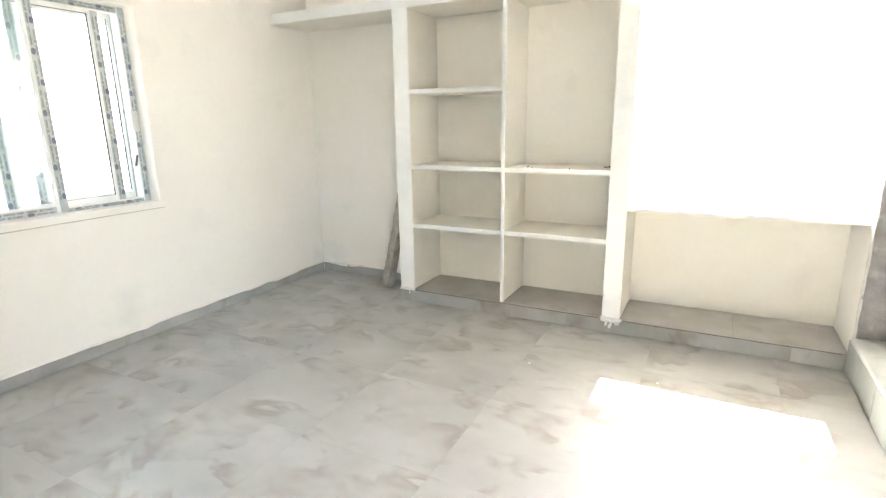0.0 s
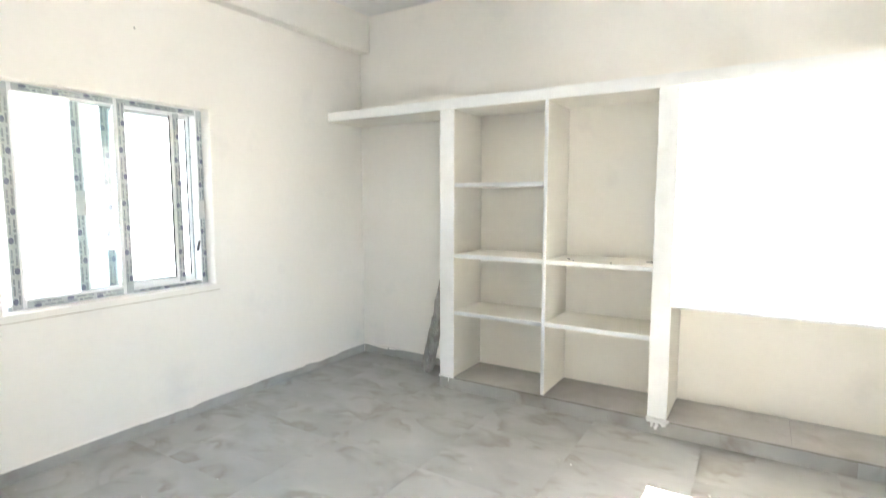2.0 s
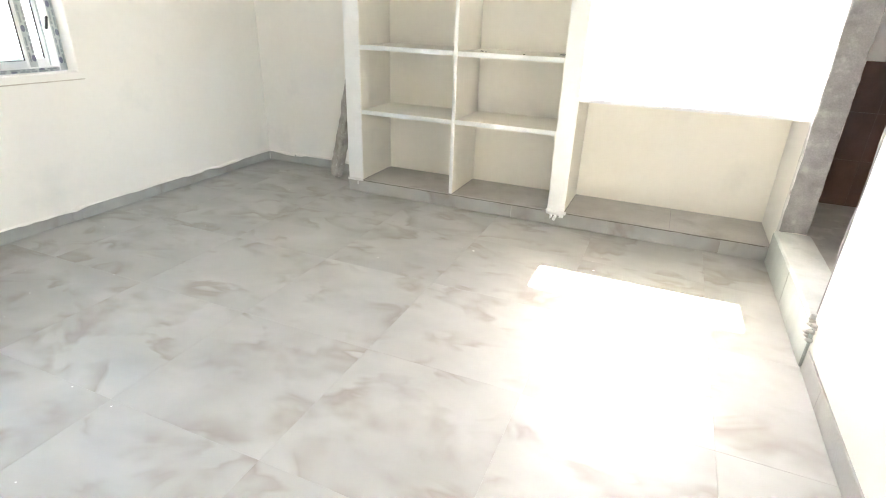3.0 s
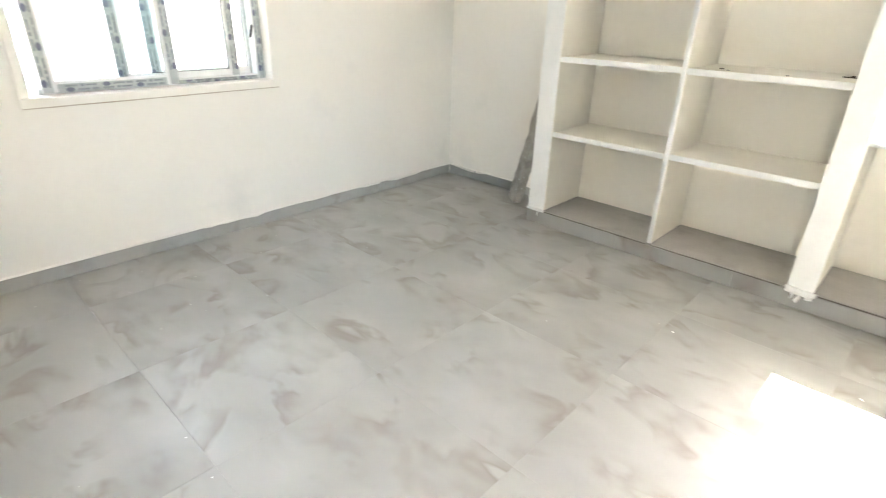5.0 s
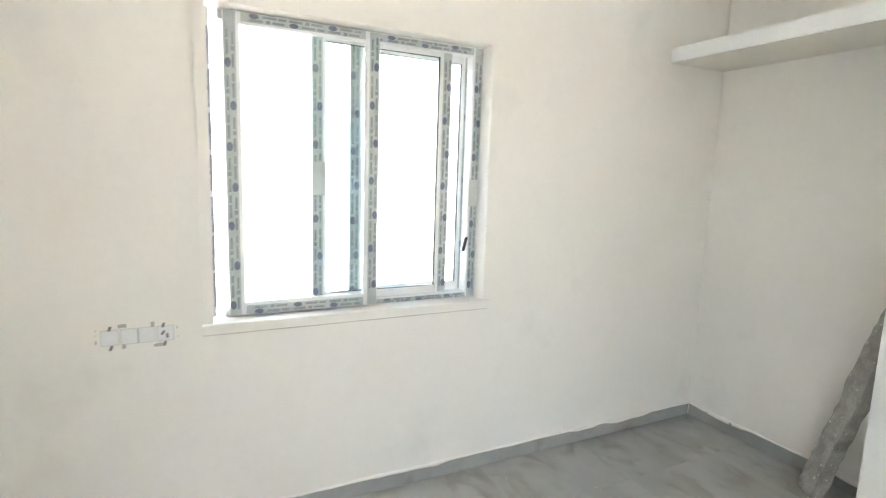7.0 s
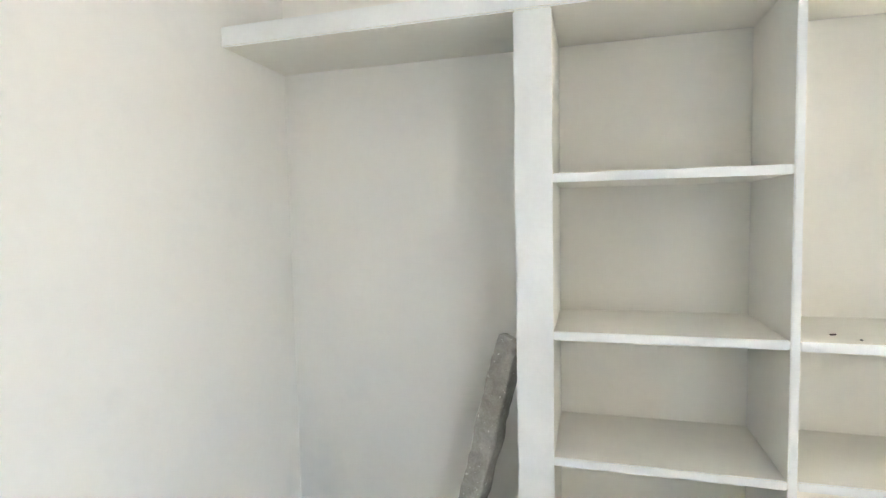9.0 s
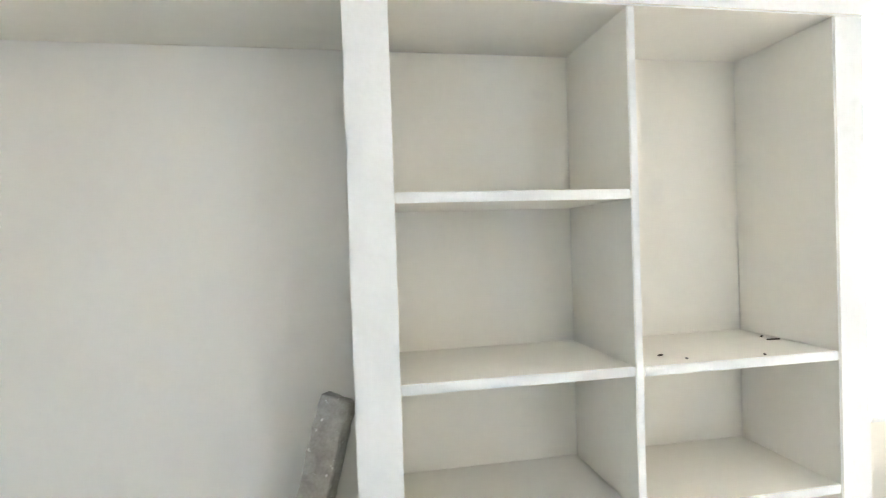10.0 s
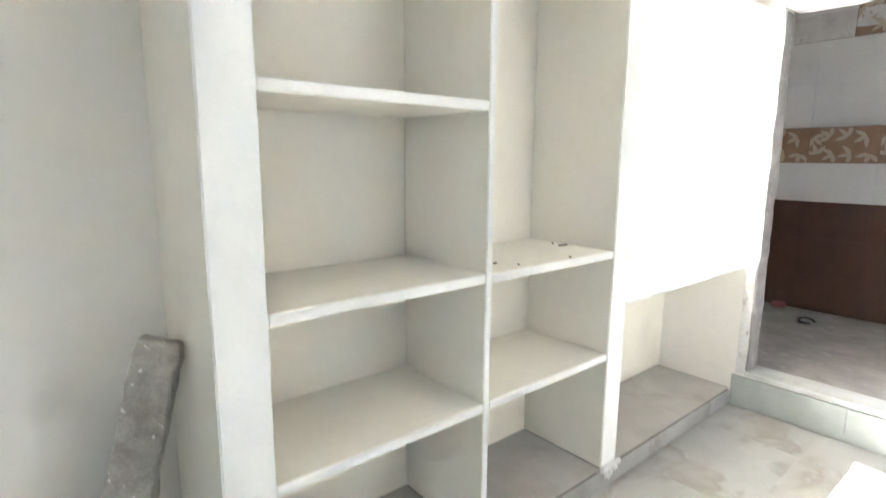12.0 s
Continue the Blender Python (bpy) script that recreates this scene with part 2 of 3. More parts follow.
def rough_box(x0, x1, y0, y1, z0, z1, bevel=0.004, wobble=0.0018, step=0.12, scale=6.0):
    """A hand-plastered block: soft arrises, and a slight wander along its length."""
    bm = bmesh.new()
    add_box(bm, x0, x1, y0, y1, z0, z1)
    for axis, (a, b) in enumerate(((x0, x1), (y0, y1), (z0, z1))):
        for k in range(1, int((b - a) / step)):
            co, no = [0, 0, 0], [0, 0, 0]
            co[axis], no[axis] = a + (b - a) * k / int((b - a) / step), 1
            bmesh.ops.bisect_plane(bm, geom=bm.verts[:] + bm.edges[:] + bm.faces[:], plane_co=co, plane_no=no)
    sharp = [e for e in bm.edges if e.calc_face_angle(0) > 1.0]
    if bevel:
        bmesh.ops.bevel(bm, geom=sharp, offset=bevel, segments=2, affect="EDGES", clamp_overlap=True)
    for v in bm.verts:
        v.co += noise.noise_vector(v.co * scale) * wobble
    return bm


def pierced(axis, p0, p1, a0, a1, z0, z1, holes):
    """A wall between p0 and p1 across axis, from a0 to a1 along it, with holes (a, b, low, high) right through."""
    us = sorted({a0, a1, *[h[0] for h in holes], *[h[1] for h in holes]})
    ws = sorted({z0, z1, *[h[2] for h in holes], *[h[3] for h in holes]})
    bm = bmesh.new()
    for i in range(len(us) - 1):
        for j in range(len(ws) - 1):
            um, wm = (us[i] + us[i + 1]) / 2, (ws[j] + ws[j + 1]) / 2
            if any(h[0] < um < h[1] and h[2] < wm < h[3] for h in holes):
                continue
            if axis == "x":
                add_box(bm, p0, p1, us[i], us[i + 1], ws[j], ws[j + 1])
            else:
                add_box(bm, us[i], us[i + 1], p0, p1, ws[j], ws[j + 1])
    bmesh.ops.remove_doubles(bm, verts=bm.verts[:], dist=1e-5)
    seen = {}
    for f in bm.faces:
        seen.setdefault(frozenset(v.index for v in f.verts), []).append(f)
    bmesh.ops.delete(bm, geom=[f for fs in seen.values() if len(fs) > 1 for f in fs], context="FACES")
    bmesh.ops.recalc_face_normals(bm, faces=bm.faces[:])
    return bm


def structure(name, bm, mat, label, category):
    return tagged(finish(name, bm, mat), label, category, kind="structure")


# ---- the shell ----
WIN = (-2.335, -1.145, 0.880, 2.062)          # west window: y from, y to, sill, head
DOOR = (-1.07, -0.070, 0.20, 2.19)            # bathroom doorway in the east wall
ENTRY = (2.72, 3.78, 0.0, 2.15)              # entrance in the south wall
NICHE_WIN = (2.80, 3.79, 0.83, LOFT)         # opening behind the counter

structure("wall_west", pierced("x", -TH, 0, SOUTH - TH, BACK + NTH, 0, CEIL, [WIN]), CREAM,
          "cream painted plaster wall with a sliding window", "wall")
structure("wall_north", pierced("y", BACK, BACK + NTH, 0, W + 0.13, 0, CEIL, [NICHE_WIN]), CREAM,
          "cream painted plaster wall behind the built-in shelves", "wall")
structure("wall_east", pierced("x", W, W + 0.13, SOUTH - TH, BACK, 0, CEIL, [DOOR]), CREAM,
          "cream painted plaster wall with a raised bathroom doorway", "wall")
structure("wall_south", pierced("y", SOUTH - TH, SOUTH, 0, W, 0, CEIL, [ENTRY]), CREAM,
          "cream painted plaster wall with the entrance opening", "wall")
structure("ceiling", box(-TH, W + 0.13, SOUTH - TH, BACK + NTH, CEIL, CEIL + 0.12), CEILING, "plain white painted concrete ceiling", "ceiling")
structure("beam_west", rough_box(0.001, 0.11, SOUTH, BACK - 0.001, 2.776, CEIL - 0.001, 0.006, 0.002, 0.4), CREAM,
          "cream plastered ceiling beam along the window wall", "beam")
structure("beam_east", rough_box(W - 0.115, W - 0.001, SOUTH, BACK - 0.001, 2.776, CEIL - 0.001, 0.006, 0.002, 0.4), CREAM,
          "cream plastered ceiling beam over the bathroom wall", "beam")
# unseen hall added behind the entrance; its east opening passes the fill lamp
structure("wall_hall_south", box(0.6, 5.2, -6.6, -6.4, 0, CEIL), CREAM, "plain cream wall closing the hall", "wall")
structure("wall_hall_west", box(0.6, 0.8, -6.4, SOUTH - TH, 0, CEIL), CREAM, "plain cream side wall of the hall", "wall")
structure("wall_hall_east", pierced("x", 5.0, 5.2, -6.4, SOUTH - TH, 0, CEIL, [(-5.7, -3.75, 0.2, 2.8)]), CREAM, "plain cream side wall of the hall", "wall")
structure("wall_hall_north", box(W, 5.0, SOUTH - TH, SOUTH - 0.001, 0, CEIL), CREAM, "plain cream end wall of the hall", "wall")
structure("ceiling_hall", box(0.6, 5.2, -6.6, SOUTH - TH, CEIL, CEIL + 0.12), CEILING, "plain white hall ceiling", "ceiling")
# ground outside
bm = bmesh.new()
bmesh.ops.create_grid(bm, x_segments=8, y_segments=8, size=400)
bmesh.ops.translate(bm, verts=bm.verts[:], vec=(0, 0, -0.35))
# tall wall added to hold skylight off the west window reveals
structure("sky_screen_wall", box(-2.5, -2.3, -8, 6, -0.35, 6.4), CEILING, "pale wall added outside to cut skylight at the west window", "wall")
structure("ground", bm, EARTH, "dry pale open ground outside the windows", "ground")

# ---- bathroom behind the raised doorway ----
BX0, BX1, BY0, BY1, BZ = W + 0.13, 5.83, -1.75, 0.75, 0.20
structure("wall_bath_east", box(BX1, BX1 + 0.15, BY0, BY1, 0, CEIL), CEMENT, "unfinished cement wall above the bathroom tiles", "wall")
structure("wall_bath_north", box(BX0, BX1 + 0.15, BY1, BY1 + 0.15, 0, CEIL), BATHW, "white bathroom side wall", "wall")
structure("wall_bath_south", box(BX0, BX1 + 0.15, BY0 - 0.15, BY0, 0, CEIL), BATHW, "white bathroom side wall", "wall")
structure("ceiling_bath", box(BX0, BX1, BY0, BY1, CEIL - 0.1, CEIL), CEILING, "bare white bathroom ceiling", "ceiling")
structure("floor_bath", box(BX0, BX1, BY0, BY1, 0, BZ), DUST, "dusty unswept bathroom floor", "floor")

# ---- floor ----
floor = structure("floor", box(-0.05, 5.1, -6.45, BACK + 0.05, -0.15, -0.0025), GROUT, "pale grey cloudy marble-look floor tiles", "floor")

# ---- built-in shelving ----
shelving = thing("built_in_shelving", "cream plastered built-in wardrobe shelving on a grey tiled plinth", "shelving")
X1, X2, X3, X4, X5, X6 = 1.135, 1.260, 1.960, 1.986, 2.671, 2.785
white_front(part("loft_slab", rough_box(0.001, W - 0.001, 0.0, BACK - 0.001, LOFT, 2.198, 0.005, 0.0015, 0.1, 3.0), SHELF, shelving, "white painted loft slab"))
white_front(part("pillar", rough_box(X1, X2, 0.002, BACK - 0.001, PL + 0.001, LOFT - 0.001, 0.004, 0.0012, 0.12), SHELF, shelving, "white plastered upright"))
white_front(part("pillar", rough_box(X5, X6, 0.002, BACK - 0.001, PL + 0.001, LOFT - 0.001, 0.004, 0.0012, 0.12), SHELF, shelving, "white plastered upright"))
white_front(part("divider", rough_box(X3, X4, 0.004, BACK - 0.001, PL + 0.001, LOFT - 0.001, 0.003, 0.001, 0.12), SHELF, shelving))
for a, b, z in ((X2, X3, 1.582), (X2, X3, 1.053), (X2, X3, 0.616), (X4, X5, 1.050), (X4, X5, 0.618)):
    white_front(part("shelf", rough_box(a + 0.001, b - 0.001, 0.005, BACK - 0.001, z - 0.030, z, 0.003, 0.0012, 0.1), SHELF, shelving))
# thin sheets added over the bay backs; their colour carries the bounced warmth
for a, b, top in ((X2, X3, LOFT), (X4, X5, LOFT), (X6, W, 0.808)):
    part("back_panel", box(a + 0.002, b - 0.002, BACK - 0.004, BACK - 0.0006, PL + 0.002, top - 0.002), SHELF, shelving, "cream back sheet with bounced warmth in its colour")
plinth = part("plinth", rough_box(X1 - 0.004, W - 0.001, 0.012, BACK - 0.002, 0.001, PL - 0.004, 0.002, 0.0, 0.5), CEMENT, shelving, "cement bed of the plinth")
for a, b in ((X2 + 0.002, X3 - 0.002), (X4 + 0.002, X5 - 0.002), (X6 + 0.002, X6 + TILE), (X6 + TILE + 0.002, W - 0.003)):
    part("top_tile", box(a, b, 0.003, BACK - 0.003, PL - 0.0035, PL + 0.0005, 0.001, 1), DUSTY_LIFTED, plinth, "grey cloudy tile")
for a, b in ((X2 + 0.004, X3 - 0.004), (X4 + 0.004, X5 - 0.03), (X6 + 0.02, W - 0.03)):
    part("open_joint", rough_box(a, b, -0.0015, 0.006, PL - 0.0088, PL - 0.0055, 0.0004, 0.0024, 0.03, 14.0), JOINT, plinth, "dark open joint")
x = X1
while x < W - 0.05:
    part("front_tile", box(x + 0.001, min(x + TILE, W - 0.012) - 0.001, -0.004, 0.0055, 0.002, PL - 0.0095, 0.0008, 1), TILEM, plinth, "grey cloudy tile")
    x += TILE


def blob_row(n, at, spread, size, seed):
    """Small lumps of spilled plaster, joined."""
    rnd = random.Random(seed)
    bm = bmesh.new()
    for _ in range(n):
        p = Vector([at[k] + rnd.uniform(-spread[k], spread[k]) for k in range(3)])
        r = rnd.uniform(0.4, 1.0) * size
        g = bmesh.ops.create_icosphere(bm, subdivisions=2, radius=r)
        for v in g["verts"]:
            v.co = v.co * (1 + 0.5 * noise.noise(v.co * 60 + p * 9))
            v.co.z *= 0.5
            v.co += p
    return bm


for x0, x1, z0, z1 in ((2.665, 2.80, 0.078, 0.108), (2.690, 2.712, 0.050, 0.082), (2.722, 2.738, 0.034, 0.082), (2.756, 2.786, 0.058, 0.082)):
    part("plaster_drip", rough_box(x0, x1, -0.013, 0.004, z0, z1, 0.004, 0.010, 0.012, 38.0), WHITE, shelving, "dried white plaster drip", True)
for x0, x1, z0, z1 in ((1.130, 1.262, 0.088, 0.104), (1.216, 1.222, 0.056, 0.09)):
    part("plaster_drip", rough_box(x0, x1, -0.008, 0.004, z0, z1, 0.003, 0.004, 0.012, 38.0), WHITE, shelving, "dried white plaster drip", True)

tagged(finish("dressing_counter", rough_box(X6 + 0.001, W - 0.002, 0.001, BACK + NTH, 0.808, 0.83, 0.004, 0.004, 0.06, 9.0), WHITE), "thin white counter slab under the open niche window", "counter")

# crumbs on the shelf boards
def crumb(name, x, y, z, length, turn, mat, label):
    bm = box(-length / 2, length / 2, -0.004, 0.004, 0, 0.005, 0.0015, 1)
    for v in bm.verts:
        v.co.y += 0.25 * length * math.sin(v.co.x / length * 5) * 0.4
    ob = tagged(finish(name, bm, mat), label, "debris")
    ob.matrix_world = pose(x, y, z, 0, 0, turn)
    return ob


crumb("wood_chip", 2.62, 0.215, 1.051, 0.05, -12, CHIP, "small dark wood chip lying on the shelf board")
crumb("wood_chip", 2.625, 0.275, 1.051, 0.022, 30, CHIP, "small dark wood chip lying on the shelf board")
crumb("wood_chip", 2.111, 0.115, 1.051, 0.020, 10, CHIP, "tiny dark chip lying near the shelf edge")
crumb("wood_chip", 2.416, 0.025, 1.051, 0.012, 50, CHIP, "tiny dark chip lying near the shelf edge")
crumb("wood_chip", 2.16, 0.05, 1.051, 0.009, 50, CEMENT, "tiny plaster crumb lying near the shelf edge")


# ---- leaning strip of broken concrete ----
def concrete_strip():
    bm = bmesh.new()
    add_box(bm, -0.053, 0.053, -0.031, 0.031, 0, 0.985)
    for k in range(1, 30):
        bmesh.ops.bisect_plane(bm, geom=bm.verts[:] + bm.edges[:] + bm.faces[:], plane_co=(0, 0, 0.97 * k / 30), plane_no=(0, 0, 1))
    for k in range(1, 5):
        bmesh.ops.bisect_plane(bm, geom=bm.verts[:] + bm.edges[:] + bm.faces[:], plane_co=(-0.053 + 0.106 * k / 5, 0, 0), plane_no=(1, 0, 0))
    bmesh.ops.bisect_plane(bm, geom=bm.verts[:] + bm.edges[:] + bm.faces[:], plane_co=(0, 0, 0), plane_no=(0, 1, 0))
    bmesh.ops.bevel(bm, geom=[e for e in bm.edges if e.calc_face_angle(0) > 1.0], offset=0.005, segments=1, affect="EDGES")
    for v in bm.verts:
        n = noise.noise_vector(v.co * 9) * 0.009 + noise.noise_vector(v.co * 34) * 0.006
        v.co += Vector((n.x, n.y, n.z * 0.6))
        worn = max(0.0, v.co.z - 0.93) / 0.06
        v.co.x, v.co.y = v.co.x * (1 - 0.16 * worn * worn), v.co.y * (1 - 0.2 * worn * worn)
    return bm


strip = tagged(finish("concrete_strip", concrete_strip(), DEBRIS),
               "rough broken grey concrete strip leaning against the wardrobe upright", "debris")
strip.matrix_world = pose(0.846, 0.252, 0.012, 0, 13.9, 0) @ pose(0, 0, 0, 0, 0, -28)


# ---- west window ----
WY0, WY1, WZ0, WZ1 = WIN
band = thing("window_1", "white sliding window with three sashes and printed protective film, slightly open", "window", kind="structure")
for nm, b in (("plaster_band", (-0.004, 0.020, WY0 - 0.037, WY1 + 0.040, WZ1, WZ1 + 0.050)),
              ("plaster_band", (-0.004, 0.028, WY0 - 0.039, WY1 + 0.042, WZ0 - 0.040, WZ0)),
              ("plaster_band", (-0.004, 0.018, WY0 - 0.037, WY0, WZ0 + 0.001, WZ1 - 0.001)),
              ("plaster_band", (-0.004, 0.020, WY1, WY1 + 0.040, WZ0 + 0.001, WZ1 - 0.001))):
    part(nm, rough_box(*b, bevel=0.004, wobble=0.0012, step=0.1), CREAM, band, "raised plaster band")

# brown strip: dirt, and the band's shadow line put into the colour
part("dirt_shade_line", rough_box(0.0003, 0.010, WY0 - 0.036, WY1 + 0.038, WZ0 - 0.0475, WZ0 - 0.0405, 0.001, 0.002, 0.04, 12.0), GRIME_SHADE, band, "brown dirt and painted shadow line under the plaster band")


def film_marks(dots, bars, u0, u1, v0, v1, place, seed):
    """Round and bar-shaped printed marks along a strip: u runs along it, v across it; place turns them into a point."""
    rnd = random.Random(seed)
    u = u0 + rnd.uniform(0.01, 0.07)
    side = seed % 2
    w = v1 - v0
    while u < u1 - 0.05:
        c = v0 + w * (0.30 if side else 0.70)
        ring = [(u + 0.018 + 0.018 * math.cos(a), c + min(0.013, w * 0.28) * math.sin(a)) for a in [k * math.pi / 6 for k in range(12)]]
        dots.faces.new([dots.verts.new(place(*q)) for q in ring])
        for a, length, h, far in ((0.0, 0.050, 0.0045, 1), (0.048, 0.052, 0.0045, 0), (0.062, 0.016, 0.006, 1), (0.085, 0.045, 0.004, 1), (0.108, 0.030, 0.0045, 0)):
            c2 = v0 + w * (0.74 if (side == far) else 0.26)
            a += u
            q = [(a, c2 - h), (a + length, c2 - h), (a + length, c2 + h), (a, c2 + h)]
            if a + length < u1:
                bars.faces.new([bars.verts.new(place(*p)) for p in q])
        u += 0.155 + rnd.uniform(-0.008, 0.008)
        side = 1 - side


def bar(name, parent, x0, x1, y0, y1, z0, z1, upright, seed, film=True, trim=(0.003, 0.015)):
    """One frame member with printed film on its room side; trim: how far the film stays off its two long edges."""
    p = part(name, box(x0, x1, y0, y1, z0, z1, 0.004, 2), UPVC, parent)
    if film:
        xf = x1 + 0.0012
        if upright:
            part("film", box(x1 - 0.002, xf - 0.0006, y0 + trim[0], y1 - trim[1], z0 + 0.004, z1 - 0.004), FILM, p, "pale grey protective film")
        else:
            part("film", box(x1 - 0.002, xf - 0.0006, y0 + 0.004, y1 - 0.004, z0 + trim[0], z1 - trim[1]), FILM, p, "pale grey protective film")
        dots, bars = bmesh.new(), bmesh.new()
        if upright:
            film_marks(dots, bars, z0 + 0.01, z1 - 0.01, y0 + trim[0], y1 - trim[1], lambda u, v: (xf, v, u), seed)
        else:
            film_marks(dots, bars, y0 + 0.01, y1 - 0.01, z0 + trim[0], z1 - trim[1], lambda u, v: (xf, u, v), seed)
        for bm, nm, mat, text in ((dots, "film_dots", PRINT, "printed grey-blue dots"), (bars, "film_bars", PRINT_PALE, "printed pale grey bars")):
            bm.normal_update()
            for f in bm.faces:
                if f.normal.x < 0:
                    f.normal_flip()
            part(nm, bm, mat, p, text)["kind"] = "stuff"
    return p


def sash(x, y0, y1, z0, z1, seed, rail_film=True, seal=True):
    """A sliding sash whose room side lies at x."""
    s = part("sash", bmesh.new(), UPVC, band, "white sash under printed protective film")
    wdt = 0.060
    bar("stile", s, x - 0.032, x, y0, y0 + wdt, z0, z1, True, seed)
    bar("stile", s, x - 0.032, x, y1 - wdt, y1, z0, z1, True, seed + 1, True, (0.015, 0.003))
    low, top = 0.054, 0.047
    bar("rail", s, x - 0.032, x - 0.001, y0 + wdt, y1 - wdt, z0, z0 + low, False, seed + 2, rail_film, (0.003, 0.013))
    bar("rail", s, x - 0.032, x - 0.001, y0 + wdt, y1 - wdt, z1 - top, z1, False, seed + 3, rail_film, (0.010, 0.003))
    g = part("pane", box(x - 0.019, x - 0.014, y0 + wdt - 0.008, y1 - wdt + 0.008, z0 + low - 0.008, z1 - top + 0.008), GLASS, s, "clear glass")
    g.visible_shadow = False
    if not seal:
        return s
    bm = bmesh.new()
    a, b, c, d = y0 + wdt, y1 - wdt, z0 + low, z1 - top
    for q in ((b - 0.005, b, c, d), (a, b - 0.005, c, c + 0.0022), (a, b - 0.005, d - 0.003, d)):
        add_box(bm, x - 0.013, x - 0.007, *q)
    part("gasket", bm, GASKET, s, "thin black rubber seal")
    return s


XF = -0.055
for nm, b, up in (("jamb", (XF - 0.095, XF - 0.02, WY0 + 0.001, WY0 + 0.016, WZ0 + 0.001, WZ1 - 0.001), True),
                  ("jamb", (XF - 0.10, XF - 0.012, WY1 - 0.052, WY1 - 0.001, WZ0 + 0.001, WZ1 - 0.001), True),
                  ("head", (XF - 0.10, XF - 0.012, WY0 + 0.046, WY1 - 0.046, WZ1 - 0.040, WZ1 - 0.001), False),
                  ("sill", (XF - 0.10, XF - 0.012, WY0 + 0.046, WY1 - 0.046, WZ0 + 0.001, WZ0 + 0.030), False)):
    bar(nm, band, *b, up, 40 + int(up), True, (0.010, 0.002) if up else (0.003, 0.006))
dots, bars = bmesh.new(), bmesh.new()
jy = WY0 + 0.0172
film_marks(dots, bars, WZ0 + 0.02, WZ1 - 0.02, XF - 0.088, XF - 0.030, lambda u, v: (v, jy, u), 52)
channel = part("channel_film", box(XF - 0.092, XF - 0.024, WY0 + 0.0158, jy - 0.0004, WZ0 + 0.006, WZ1 - 0.006), FILM, band, "pale printed film inside the open jamb")
for bm, nm, mat, text in ((dots, "film_dots", PRINT, "printed grey-blue dots"), (bars, "film_bars", PRINT_PALE, "printed pale grey bars")):
    bm.normal_update()
    for f in bm.faces:
        if f.normal.y < 0:
            f.normal_flip()
    part(nm, bm, mat, channel, text)["kind"] = "stuff"
sash(XF, -2.272, -1.655, WZ0 + 0.004, WZ1 - 0.004, 1, True, False)
second = sash(XF - 0.036, -1.936, -1.292, WZ0 + 0.010, WZ1 - 0.012, 11, False)
sash(XF - 0.072, -1.765, WY1 - 0.016, WZ0 + 0.016, WZ1 - 0.022, 21, False)
part("bare_stretch", box(XF - 0.037, XF - 0.0340, -1.934, -1.878, 1.372, 1.512, 0.0004, 1), BARE, second, "bare profile where the film is torn off")
part("bare_stretch", box(XF - 0.013, XF - 0.0100, WY1 - 0.050, WY1 - 0.003, 1.330, 1.455, 0.0004, 1), BARE, band, "bare profile where the film is torn off")
bm = box(XF - 0.013, XF - 0.003, -1.208, -1.192, 1.11, 1.18, 0.003, 2)
for v in bm.verts:
    if v.co.z < 1.14:
        v.co.y -= 0.016
part("latch", bm, BLACKP, band, "black sash latch")


# ---- switch box without its plate ----
switch = thing("switch_box", "plateless switch box with putty smears on the cream wall", "switch box")
SY0, SY1, SZ0, SZ1 = -2.727, -2.455, 0.800, 0.908
part("putty", rough_box(0.0003, 0.0022, SY0, SY1, SZ0, SZ1, 0.001, 0.0008, 0.03, 30), CREAM, switch, "smeared putty")
for a, mat in ((-2.702, UPVC), (-2.641, PATCH), (-2.586, PATCH), (-2.525, UPVC)):
    part("rim", box(0.0012, 0.0030, a - 0.004, a + 0.054, 0.829, 0.889, 0.0006, 1), RIM, switch, "grey groove")
    part("module", box(0.0012, 0.0052, a, a + 0.050, 0.833, 0.885, 0.0015, 2), mat, switch, "blank module")
for y, z, lean in ((-2.676, 0.893, 20), (-2.674, 0.821, 20), (-2.506, 0.891, 14), (-2.503, 0.820, 14), (-2.508, 0.862, 30), (-2.494, 0.850, -8)):
    bm = box(0.0015, 0.0075, -0.0045, 0.0045, -0.009, 0.009, 0.0015, 1)
    bmesh.ops.transform(bm, matrix=pose(0, y, z, -lean, 0, 0), verts=bm.verts[:])
    part("screw_lug", bm, LUG, switch, "dull screw lug")
for y, z, wy, wz in ((-2.637, 0.899, 0.013, 0.007), (-2.541, 0.897, 0.006, 0.010), (-2.634, 0.822, 0.006, 0.008), (-2.522, 0.817, 0.018, 0.006),
                     (-2.588, 0.858, 0.0025, 0.026), (-2.720, 0.880, 0.0025, 0.011), (-2.720, 0.842, 0.0025, 0.011), (-2.462, 0.880, 0.002, 0.007), (-2.460, 0.848, 0.002, 0.009)):
    part("mark", rough_box(0.0016, 0.0057 if wz > 0.02 else 0.0028, y - wy, y + wy, z - wz, z + wz, 0.0006, 0.002, 0.006, 60), MARK, switch, "grey smudge")

# ---- small wall marks ----
nail = tagged(finish("nail", box(0.0, 0.012, -1.605, -1.599, 2.470, 2.476, 0.001, 1), BLACKP), "small dark nail sticking out of the cream wall", "nail")

